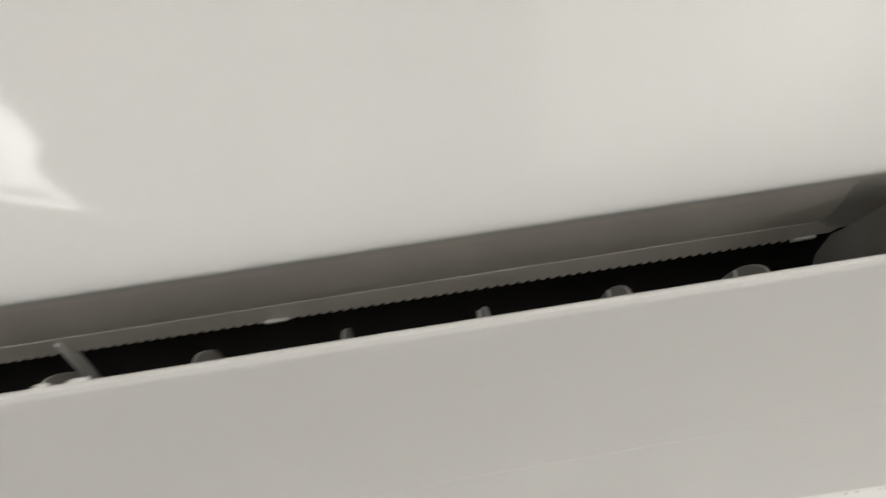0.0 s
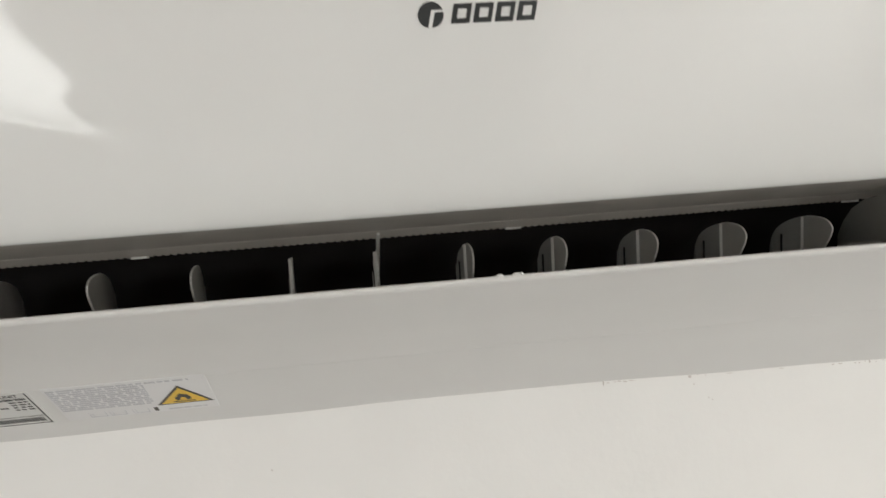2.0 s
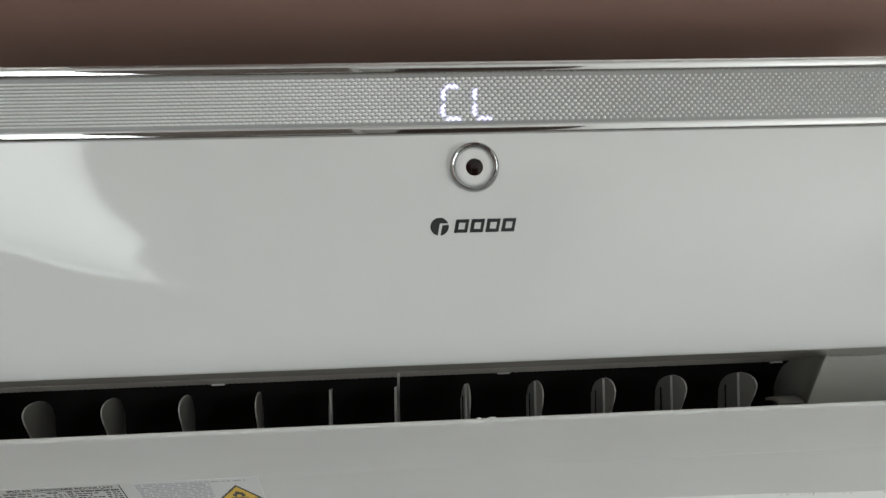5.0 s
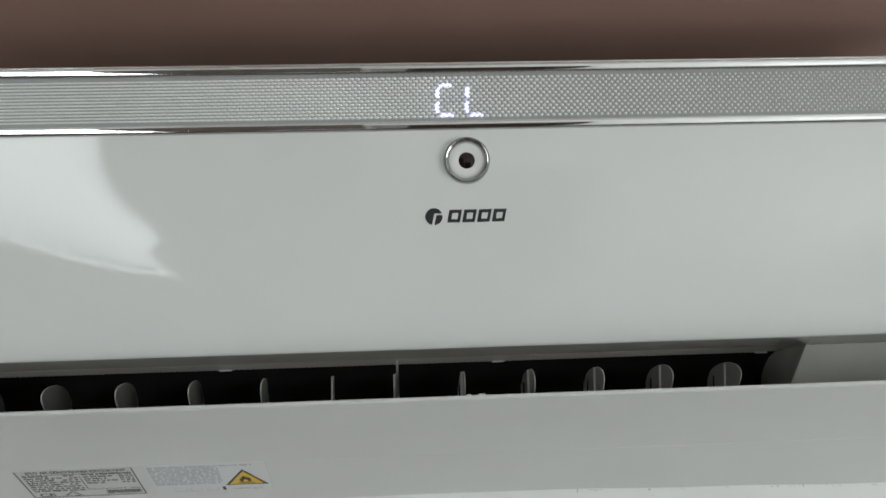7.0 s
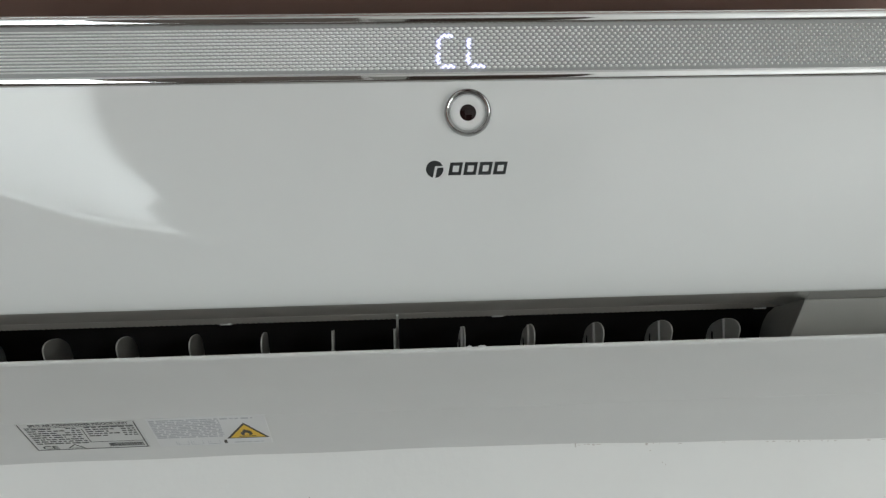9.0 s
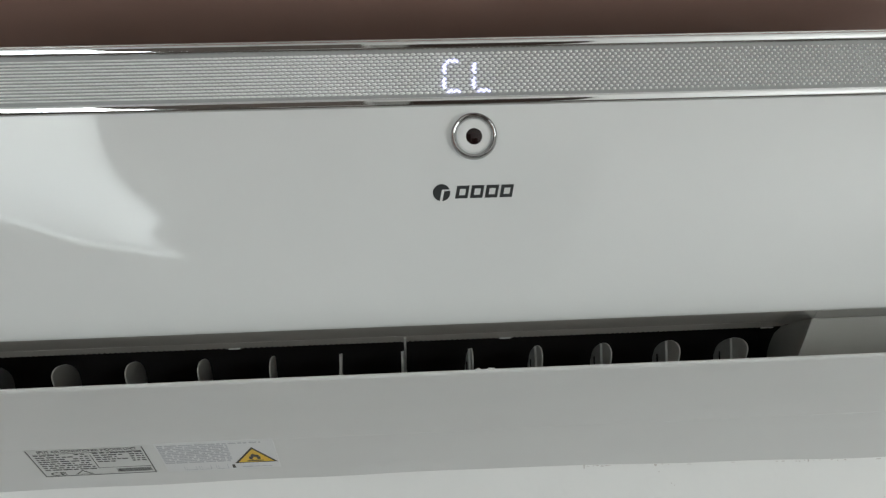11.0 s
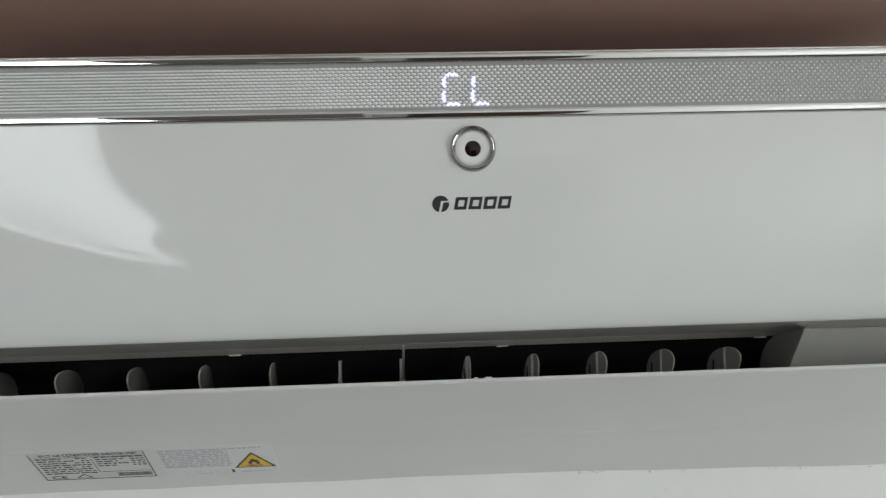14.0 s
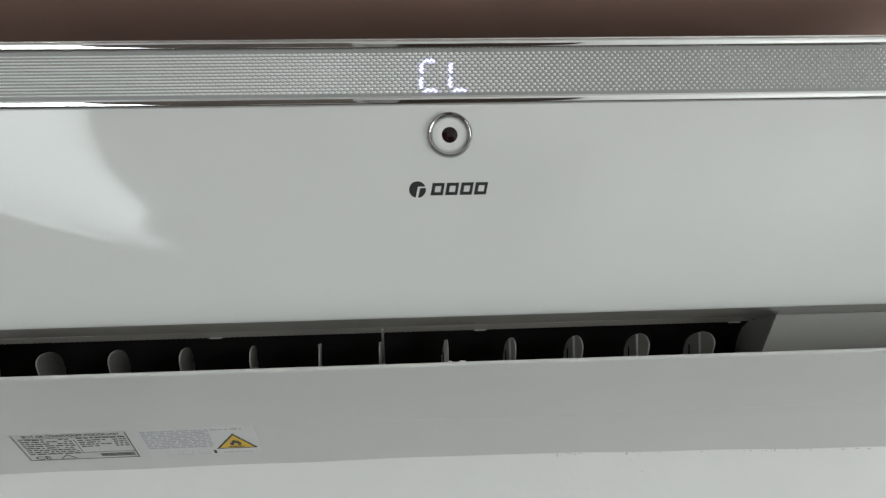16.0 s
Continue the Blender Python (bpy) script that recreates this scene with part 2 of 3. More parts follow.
for a, b in ((WIN_X0, WIN_X0 + 0.04), (WIN_X1 - 0.04, WIN_X1)):
    part("window_frame", block(a, b, BACK - 0.09, BACK - 0.03, WIN_Z0, WIN_Z1, 0.004), FRAME, window)
for z in (WIN_Z0 + 0.02, WIN_Z1 - 0.02):
    part("window_frame", block(WIN_X0 + 0.04, WIN_X1 - 0.04, BACK - 0.09, BACK - 0.03, z - 0.02, z + 0.02, 0.004), FRAME, window)
# window frame made up around the fill lamp
window2 = tagged(new("window_2"), "unseen side window added round the fill lamp", "window", kind="structure")
for a, b in ((EAST_Y0, EAST_Y0 + 0.04), (EAST_Y1 - 0.04, EAST_Y1)):
    part("window_frame", block(RIGHT + 0.02, RIGHT + 0.07, a, b, EAST_Z0, EAST_Z1, 0.004), FRAME, window2)
for z in (EAST_Z0 + 0.02, EAST_Z1 - 0.02):
    part("window_frame", block(RIGHT + 0.02, RIGHT + 0.07, EAST_Y0 + 0.04, EAST_Y1 - 0.04, z - 0.02, z + 0.02, 0.004), FRAME, window2)


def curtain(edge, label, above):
    """Unseen drape added to shape the reflected window, gathered to one side: folds hang from or to a swept edge, given
    as x, z points.
    """
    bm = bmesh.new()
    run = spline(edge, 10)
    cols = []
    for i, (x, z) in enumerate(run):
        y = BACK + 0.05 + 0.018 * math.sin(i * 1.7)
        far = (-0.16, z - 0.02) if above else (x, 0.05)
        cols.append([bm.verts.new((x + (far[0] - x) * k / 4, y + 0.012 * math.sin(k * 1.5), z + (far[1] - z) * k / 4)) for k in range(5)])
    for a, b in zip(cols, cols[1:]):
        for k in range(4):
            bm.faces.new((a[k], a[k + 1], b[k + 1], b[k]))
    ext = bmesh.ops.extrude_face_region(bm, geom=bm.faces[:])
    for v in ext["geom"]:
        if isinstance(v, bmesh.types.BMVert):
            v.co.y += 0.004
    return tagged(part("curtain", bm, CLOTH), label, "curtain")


# swept edges follow the outline of the highlight in the front panel
curtain([(-1.02, 2.64), (-1.0, 2.25), (-0.96, 1.86), (-0.9, 1.6), (-0.89, 1.45), (-0.94, 1.3), (-0.9, 1.06), (-0.81, 0.9)], "unseen brown drape added to bound the reflected window", True)
curtain([(-2.3, 2.3), (-1.75, 1.98), (-1.37, 1.47), (-1.24, 1.28), (-1.08, 1.1), (-0.81, 0.91), (-0.6, 0.79)], "unseen brown drape added to cut off the reflected window below", False)



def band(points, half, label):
    """Unseen narrow cloth band, added to draw a dark arc across the reflected window."""
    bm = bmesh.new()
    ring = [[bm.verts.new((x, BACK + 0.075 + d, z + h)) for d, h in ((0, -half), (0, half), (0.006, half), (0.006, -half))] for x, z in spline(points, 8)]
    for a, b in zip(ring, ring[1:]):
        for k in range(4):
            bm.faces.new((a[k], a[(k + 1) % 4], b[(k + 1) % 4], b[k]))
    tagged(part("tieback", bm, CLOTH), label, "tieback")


band([(-1.6, 1.86), (-1.34, 1.585), (-1.21, 1.37), (-1.06, 1.2), (-0.94, 1.11)], 0.022, "unseen brown band added for a dark arc in the reflection")
band([(-1.62, 2.02), (-1.37, 1.73), (-1.22, 1.49), (-1.1, 1.33)], 0.009, "unseen thin brown band added for a second dark arc")

# unseen sheer drape added to streak the reflected window: doubled folds that fan out from the tieback
SWEEP_A = spline([(-1.0, 2.62), (-0.99, 2.25), (-0.96, 1.86), (-0.92, 1.6), (-0.9, 1.3), (-0.84, 1.0)], 8)
SWEEP_B = spline([(-2.3, 2.4), (-1.75, 2.1), (-1.37, 1.62), (-1.24, 1.38), (-1.08, 1.08), (-0.84, 0.88)], 8)


def fold(f, wide, layer):
    """One doubled fold of the drape, between the swept edges A and B."""
    bm = bmesh.new()
    run = []
    for (xa, za), (xb, zb) in zip(SWEEP_A, SWEEP_B):
        cut = []
        for k in range(4):
            g = f + wide * (k / 3 - 0.5)
            cut.append(bm.verts.new((xa + (xb - xa) * g, BACK - 0.012 + 0.006 * layer + 0.004 * math.sin(k * 2.1), za + (zb - za) * g)))
        run.append(cut)
    for a, b in zip(run, run[1:]):
        for k in range(3):
            bm.faces.new((a[k], a[k + 1], b[k + 1], b[k]))
    part("fold", bm, SHEER, drape)


drape = tagged(new("sheer_curtain"), "unseen sheer drape added to streak the reflected window", "curtain")
for f, wide, layer in ((0.08, 0.03, 0), (0.34, 0.025, 1), (0.55, 0.04, 0), (0.66, 0.03, 1), (0.74, 0.07, 0), (0.82, 0.03, 1), (0.88, 0.08, 0), (0.95, 0.05, 1)):
    fold(f, wide, layer)

# scuffs on the wall under the unit
for sx, sz, w, h in ((0.119, 2.118, 0.0012, 0.006), (0.1918, 2.1155, 0.003, 0.0022), (0.207, 2.0968, 0.0012, 0.0012), (0.21, 2.0948, 0.001, 0.001), (0.195, 2.109, 0.0012, 0.001), (-0.148, 2.077, 0.0012, 0.0016), (0.35, 2.1125, 0.0015, 0.003)):
    pts = [(sx + w / 2 * math.cos(a) * random.uniform(0.6, 1.2), sz + h / 2 * math.sin(a) * random.uniform(0.6, 1.2)) for a in [i * math.pi / 4 for i in range(8)]]
    m = Matrix(((1, 0, 0, 0), (0, 0, -1, WALL), (0, 1, 0, 0), (0, 0, 0, 1)))
    part("scuff", plate(pts, m, -0.0003, 0.0004), STAIN, wall)

# dirt specks along the joint between the wall and the unit, also painting its thin shadow line
for k in range(26):
    sx = random.uniform(0.12, 0.5)
    w, h = random.uniform(0.001, 0.006), random.uniform(0.0005, 0.0011)
    sz = 2.1195 - 0.0208 * (sx - 0.05) - random.uniform(0.0, 0.0012)
    pts = [(sx + w / 2 * math.cos(a) * random.uniform(0.6, 1.2), sz + h / 2 * math.sin(a) * random.uniform(0.6, 1.2)) for a in [i * math.pi / 4 for i in range(8)]]
    part("grime", plate(pts, Matrix(((1, 0, 0, 0), (0, 0, -1, WALL), (0, 1, 0, 0), (0, 0, 0, 1))), -0.0003, 0.0003), STAIN, wall)

# ---- the air conditioner ----
X0, X1 = -0.5, 0.5
MOUTH0, MOUTH1 = -0.45, 0.2865
unit = tagged(new("air_conditioner"), "white wall-mounted air conditioner, flap open, display lit", "air conditioner")
unit.location = (0, 0, 0)

# front panel: upright above, bending back towards the outlet
TOP, LIP = 2.424, 2.2613


def face(z):
    u = max(0.0, (2.41 - z) / (2.41 - LIP))
    return -0.2076 + 0.027 * u ** 2


front = [(face(z), z) for z in np.linspace(TOP, LIP + 0.002, 40)]
LY = face(LIP)
front += [(LY + 0.0004, LIP + 0.0004), (LY + 0.0012, LIP - 0.0003), (LY + 0.0025, LIP - 0.0006), (LY + 0.006, LIP - 0.0007), (LY + 0.0064, LIP + 0.001), (LY + 0.0064, LIP + 0.004)]
part("front_panel", shell(front, 0.003, X0, X1), PANEL, unit, "glossy white front panel")

# body shell: top, sides, right-hand fascia, bottom behind the flap
Y_SEAM, Z_SEAM = -0.0746, 2.1672
bottom = spline([(Y_SEAM - 0.004, Z_SEAM + 0.0032), (-0.0702, 2.1644), (-0.0287, 2.1347), (-0.0163, 2.1198)], 6)
bm = shell(bottom, 0.003, X0, X1, cuts=40)
for v in bm.verts:
    if v.co.y > -0.04:
        v.co.z -= 0.021 * max(0.0, v.co.x - 0.05) * min(1, (v.co.y + 0.04) / 0.02) + 0.0004 * math.sin(v.co.x * 37) * min(1, (v.co.y + 0.04) / 0.02)
part("bottom_cover", bm, FLAP, unit, "white bottom cover behind the flap")
part("top_cover", block(X0, X1, -0.196, WALL - 0.003, 2.4715, 2.475, 0.001), CASING, unit)
side = [(-0.018, 2.124), (-0.05, 2.158), (-0.1, 2.19), (-0.178, 2.215), (-0.179, 2.2595), (-0.2, 2.33), (-0.202, 2.468), (WALL - 0.004, 2.4715)]
part("end_cap", prism(side, X0 - 0.004, X0), CASING, unit)
part("end_cap", prism(side, X1, X1 + 0.004), CASING, unit)
CORNER = 0.2785
bm = join([prism([(-0.1665, 2.2543), (-0.1635, 2.2543), (-0.163, 2.2085), (-0.166, 2.2085)], CORNER, X1),
           prism([(LY + 0.0068, 2.2605), (-0.162, 2.2605), (-0.162, 2.2547), (-0.1667, 2.2547)], CORNER, X1)])
for v in bm.verts:
    if v.co.x < X1 - 0.1 and v.co.z < 2.2544:
        v.co.x -= 0.016 * (2.2543 - v.co.z) / 0.038
part("fascia", bm, SHADED_GREY, unit, "grey plastic fascia beside the outlet, shade in its tone")

# outlet: roof, toothed edge, duct, side cheeks
part("roof_lip", shell(spline([(LY + 0.0065, LIP - 0.0002), (-0.17, 2.2607), (-0.1652, 2.26)], 4), 0.0016, MOUTH0, CORNER - 0.0005), GREY, unit, "pale front lip of the outlet roof")
roof = spline([(-0.1654, 2.2604), (-0.15, 2.2583), (-0.122, 2.254)], 6)
part("outlet_roof", shell(roof, 0.002, MOUTH0, MOUTH1 + 0.002), GREY, unit, "grey satin roof of the air outlet")
bm = prism([(-0.1222, 2.25388), (-0.1088, 2.25), (-0.1088, 2.252), (-0.1222, 2.2562)], MOUTH0, MOUTH1)
for v in bm.verts:
    if v.co.x > 0 and v.co.y > -0.115:
        v.co.x -= 0.007
part("roof_ledge", bm, GREY, unit, "pale ledge at the back of the outlet roof")
teeth, pitch = bmesh.new(), 0.0046
n = int((0.264 - MOUTH0) / pitch)
prev = None
for i in range(4 * n + 1):
    tx = MOUTH0 + i * pitch / 4
    tip = (0.0029, 0.0022, 0.0003, 0.0022)[i % 4]
    run = [teeth.verts.new(c) for c in ((tx, -0.1092, 2.2501), (tx, -0.1088 + tip, 2.25 - 0.31 * tip), (tx, -0.1088 + tip, 2.2506 - 0.31 * tip), (tx, -0.1092, 2.2512))]
    if prev:
        for a in range(4):
            b = (a + 1) % 4
            teeth.faces.new((prev[a], prev[b], run[b], run[a]))
    prev = run
part("toothed_edge", teeth, GREY, unit, "fine toothed rear edge of the outlet roof", smooth=0)
duct = spline([(-0.123, 2.2563), (-0.1, 2.275), (-0.06, 2.285), (-0.04, 2.25), (-0.047, 2.215), (-0.066, 2.194), (-0.1, 2.19)], 5)
part("duct", shell(duct, 0.002, MOUTH0 - 0.004, MOUTH1 + 0.006), DUCT, unit, "black inside of the air duct")


# depth and bulge of the cheek, and the height of its upper rim
CHEEK_PLAN = spline([(-0.1662, -0.0085), (-0.15, -0.003), (-0.132, 0.0005), (-0.116, 0.0005), (-0.1, -0.001), (-0.085, -0.0015), (-0.068, -0.0015)], 4)
RIM_Y, RIM_Z = (-0.1662, -0.15, -0.132, -0.116, -0.109, -0.1, -0.085, -0.074, -0.068), (2.2547, 2.2546, 2.254, 2.252, 2.2508, 2.2505, 2.244, 2.234, 2.224)


def fillet(x, way):
    """Rounded corner between the outlet roof and the cheek's rim."""
    bm = bmesh.new()
    rows = []
    for y, dx in [(LY + 0.0066, CHEEK_PLAN[0][1])] + CHEEK_PLAN:
        if y > -0.108:
            break
        z0 = float(np.interp(y, RIM_Y, RIM_Z)) if y > -0.167 else LIP - 0.0004
        z1 = float(np.interp(y, (-0.174, -0.1662, -0.15, -0.122, -0.1088), (LIP - 0.0004, 2.2599, 2.2579, 2.2536, 2.2498)))
        rows.append([bm.verts.new((x + way * (dx + 0.001 - 0.02 * q), y, z0 + (z1 - z0) * (1 - (1 - q) ** 2) + 0.0003 * q)) for q in np.linspace(0, 1, 7)])
    for a, b in zip(rows, rows[1:]):
        for k in range(6):
            bm.faces.new((a[k], a[k + 1], b[k + 1], b[k]))
    ext = bmesh.ops.extrude_face_region(bm, geom=bm.faces[:])
    for v in ext["geom"]:
        if isinstance(v, bmesh.types.BMVert):
            v.co.z += 0.0012
    return bm


def cheek(x, way, low_end=2.193):
    """Hollow side cheek: from the front corner it bulges outwards, then turns into the duct below an arched rim."""
    bm = bmesh.new()
    grid = []
    for i, (y, dx) in enumerate(CHEEK_PLAN):
        f = i / (len(CHEEK_PLAN) - 1)
        top = float(np.interp(y, RIM_Y, RIM_Z))
        low = max(low_end, 2.1752 - 0.33 * (y + 0.08)) + 0.006
        col = []
        for k in range(13):
            z = top + (low - top) * k / 12
            lean = -0.42 * max(0.0, 2.2543 - z) * (1 - f) ** 1.5
            col.append(bm.verts.new((x + way * (dx + lean), y, z)))
        grid.append(col)
    for a, b in zip(grid, grid[1:]):
        for k in range(12):
            bm.faces.new((a[k], a[k + 1], b[k + 1], b[k]))
    ext = bmesh.ops.extrude_face_region(bm, geom=bm.faces[:])
    for v in ext["geom"]:
        if isinstance(v, bmesh.types.BMVert):
            v.co.x += way * 0.002
    return bm


for x, way in ((MOUTH1, 1), (MOUTH0, -1)):
    side_cheek = part("cheek", cheek(x, way), SHADED_GREY, unit, "grey hollow side cheek of the outlet, shade in its tone", smooth=60)
    # vane grey here puts a middle shade between roof and fascia tones
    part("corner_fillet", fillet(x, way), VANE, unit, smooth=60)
    part("duct_end", block(x + way * 0.003 - 0.001, x + way * 0.003 + 0.001, -0.112, -0.03, 2.196, 2.29), DUCT, unit)
    # bearing of the last vane: a short curved step low on the cheek
    step = spline([(-0.143, 2.2146), (-0.136, 2.2176), (-0.127, 2.2186), (-0.118, 2.217)], 5)
    part("bearing_step", shell(step, 0.0025, *sorted((x - way * 0.034, x - way * 0.014))), SHADED_GREY, side_cheek)
    part("bearing_slot", shell([(y + 0.001, z - 0.0016) for y, z in step], 0.0012, *sorted((x - way * 0.036, x - way * 0.015))), DUCT, side_cheek)
for sx in (-0.2035, 0.0312, 0.2665):
    part("screw_tab", block(sx - 0.005, sx + 0.005, -0.1118, -0.1064, 2.2484, 2.2498, 0.0003), EDGE, unit)

# swing vanes
vane_outline = spline([(-0.11, 2.1998), (-0.1165, 2.2055), (-0.1248, 2.2146), (-0.1345, 2.2242), (-0.1384, 2.2306), (-0.1362, 2.235), (-0.13, 2.2383), (-0.1192, 2.2403), (-0.1042, 2.241), (-0.0888, 2.2392), (-0.0742, 2.2345), (-0.0658, 2.2262), (-0.0625, 2.212), (-0.064, 2.1985)], 4)
VX, VS, DEEP = -0.0595, 0.0593, 0.004
LEFT_X, LEFT_S = -0.0497, 0.0591


def vane(x):
    bm = bmesh.new()
    left, right = [], []
    for y, z in vane_outline:
        bend = 0.0016 * (1 - abs(y + 0.1042) / 0.04)
        left.append(bm.verts.new((bend - 0.0006, y, z)))
        right.append(bm.verts.new((bend + 0.0006, y, z)))
    k = len(left)
    la = bm.verts.new((0.0010, -0.1042, 2.2173))
    ra = bm.verts.new((0.0022, -0.1042, 2.2173))
    for i in range(k):
        j = (i + 1) % k
        bm.faces.new((left[i], left[j], la))
        bm.faces.new((right[j], right[i], ra))
        bm.faces.new((left[i], right[i], right[j], left[j]))
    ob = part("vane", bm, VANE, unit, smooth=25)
    ob.location = (x, 0, 0)
    rib = part("rib", block(-0.0009, 0.0014, -0.1045, -0.1038, 2.2003, 2.2408, 0.0001), EDGE, ob, "pale upright rib")
    # bead added to draw the light caught along the front edge
    run = vane_outline[5:33]
    bead = bmesh.new()
    for (ya, za), (yb, zb) in zip(run, run[1:]):
        da, db = 0.0016 * (1 - abs(ya + 0.1042) / 0.04), 0.0016 * (1 - abs(yb + 0.1042) / 0.04)
        c = [bead.verts.new(q) for q in ((da - 0.0005, ya - 0.0003, za + 0.0003), (da + 0.0005, ya - 0.0003, za + 0.0003), (db + 0.0005, yb - 0.0003, zb + 0.0003), (db - 0.0005, yb - 0.0003, zb + 0.0003), (da - 0.0005, ya + 0.0002, za - 0.0001), (da + 0.0005, ya + 0.0002, za - 0.0001), (db + 0.0005, yb + 0.0002, zb - 0.0001), (db - 0.0005, yb + 0.0002, zb - 0.0001))]
        for q in ((0, 1, 2, 3), (4, 5, 6, 7), (0, 3, 7, 4), (1, 2, 6, 5)):
            bead.faces.new([c[i] for i in q])
    part("edge_bead", bead, EDGE, ob, "pale front edge, tone of caught light", smooth=0)
    slot = part("slot", block(-0.0009, 0.0004, -0.0797, -0.0783, 2.2013, 2.229), DUCT, ob)
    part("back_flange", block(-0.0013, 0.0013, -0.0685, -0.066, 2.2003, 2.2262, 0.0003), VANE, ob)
    return ob


# two banks: the one left of the strut is swung a little towards the middle
SWING, FRONT = radians(4.8), 0.1397
first = None
for kx in range(-6, 6):
    if first is None:
        v = first = vane(0)
    else:
        v = first.copy()
        scene.collection.objects.link(v)
        for c in first.children:
            d = c.copy()
            scene.collection.objects.link(d)
            d.parent = v
    turn = SWING if kx < 0 else 0.0
    v.rotation_euler = (0, 0, turn)
    v.location = ((VX + kx * VS if kx >= 0 else LEFT_X + kx * LEFT_S) - FRONT * math.sin(turn), FRONT * (math.cos(turn) - 1) + DEEP, 0)
part("strut", prism([(-0.1185, 2.254), (-0.107, 2.254), (-0.05, 2.2235), (-0.05, 2.2015), (-0.058, 2.2015), (-0.058, 2.2215), (-0.1185, 2.2515)], -0.0576, -0.0556), EDGE, unit, "thin slanting strut across the outlet")

# flap: curved, hangs open below the outlet
under = spline([(-0.2513, 2.2234), (-0.2, 2.2122), (-0.15, 2.1985), (-0.105, 2.1822), (Y_SEAM, Z_SEAM - 0.0003), (-0.0708, 2.1645)], 8)
upper = [(y + 0.0015 * (1 - i / (len(under) - 1)), z + 0.0036) for i, (y, z) in enumerate(under)][1:]
nose = [(-0.2521, 2.224), (-0.2524, 2.2251), (-0.2519, 2.2261), (-0.2505, 2.2266)]
bm = prism(under[::-1] + nose + upper, -0.478, 0.478, cuts=24)
flap = part("flap", bm, FLAP, unit, "white satin air flap, hanging open")
for bx, bw in ((-0.0065, 0.0038), (0.0018, 0.0046), (0.0041, 0.002)):
    b = bmesh.new()
    bmesh.ops.create_icosphere(b, subdivisions=2, radius=1, matrix=Matrix.Translation((bx, -0.2505, 2.2265)) @ Matrix.Diagonal((bw / 2, 0.0013, 0.0011, 1)))
    part("nub", b, FLAP, flap)

# display strip with chrome trims
Z_A, Z_B = 2.4307, 2.4692


def chrome_bar(z0, z1, y, deep):
    run = [(y - deep * (1 - a * a) - 0.0012 - 0.0005 * (a + 1) + 0.0009 * max(0.0, (-0.4 - a) / 0.6) ** 2, (z0 + z1) / 2 + (z1 - z0) / 2 * a) for a in np.linspace(-1, 1, 17)]
    return prism(run + [(y + 0.004, z1), (y + 0.004, z0)], X0, X1)


part("chrome_trim", chrome_bar(Z_B, 2.4758, -0.1994, 0.0006), CHROME, unit, "polished chrome trim")
part("top_lip", block(X0, X1, -0.1996, -0.19, 2.4766, 2.4778, 0.0004), CHROME, unit, "thin bright lip above the trim")
part("chrome_trim", chrome_bar(TOP + 0.0002, Z_A, -0.2057, 0.0006), CHROME, unit, "polished chrome trim")
tilt = math.atan2(0.2057 - 0.2007, Z_B - Z_A)
strip = part("display_strip", prism([(-0.2057, Z_A), (-0.2007, Z_B), (-0.19, Z_B), (-0.19, Z_A)], X0, X1), SILVER, unit, "silver dimpled display strip")
strip_m = Matrix.Translation((0, -0.2057, Z_A)) @ Matrix(((1, 0, 0, 0), (0, math.sin(tilt), -math.cos(tilt), 0), (0, math.cos(tilt), math.sin(tilt), 0), (0, 0, 0, 1)))
verts, faces = [], []
ROWS, RP, CP = 13, 0.00255, 0.0046
for r in range(ROWS):
    v0 = 0.0043 + r * RP
    cx = -0.485 + (CP / 2 if r % 2 else 0)
    while cx < 0.47:
        base = len(verts)
        wide = float(np.interp(cx, (-0.33, -0.2, -0.05, 0.02, 0.1, 0.3), (5.3, 3.2, 2.2, 1.85, 1.3, 0.94)))
        tall = float(np.interp(cx, (-0.3, -0.2, -0.1, 0.05, 0.3), (0.62, 0.8, 1.12, 1.22, 0.95)))
        for rad, h in ((0.00102, 0.0), (0.00068, 0.0007)):
            for i in range(6):
                a = math.pi / 3 * i
                verts.append(strip_m @ Vector((cx + rad * wide * math.cos(a), v0 + rad * tall * math.sin(a), h)))
        verts.append(strip_m @ Vector((cx, v0, 0.00095)))
        for i in range(6):
            j = (i + 1) % 6
            faces.append((base + i, base + j, base + 6 + j, base + 6 + i))
            faces.append((base + 6 + i, base + 6 + j, base + 12))
        cx += CP
me = bpy.data.meshes.new("dimple_relief")
me.from_pydata([tuple(v) for v in verts], [], faces)
me.materials.append(DOT)
settle(me, strip)
me.shade_smooth()
dimples = tagged(new("dimple_relief", me), kind="stuff")
dimples.parent = strip

# lit digits made of small lozenges
def segment(u0, v0, u1, v1):
    bms = []
    du, dv = u1 - u0, v1 - v0
    ln = math.hypot(du, dv)
    for k in range(5):
        f = (k + 0.5) / 5
        w = 0.00065 * (1 if k % 2 else -1)
        cu, cv = u0 + du * f - dv / ln * w, v0 + dv * f + du / ln * w
        s = 0.0013
        bms.append(plate([(cu - s, cv), (cu, cv - s * 0.85), (cu + s, cv), (cu, cv + s * 0.85)], strip_m, 0.0006, 0.0011))
    part("led_segment", join(bms), LED, strip, "glowing white display segment")


def digit(u, segs):
    w, lo, mid, hi = 0.0125, 0.0049, 0.0168, 0.0288
    run = {"a": (u + 0.0025, hi, u + w - 0.001, hi), "d": (u + 0.0025, lo, u + w, lo), "f": (u + 0.0005, mid + 0.0018, u + 0.001, hi - 0.002), "e": (u, lo + 0.002, u + 0.0003, mid - 0.0012)}
    for s in segs:
        segment(*run[s])


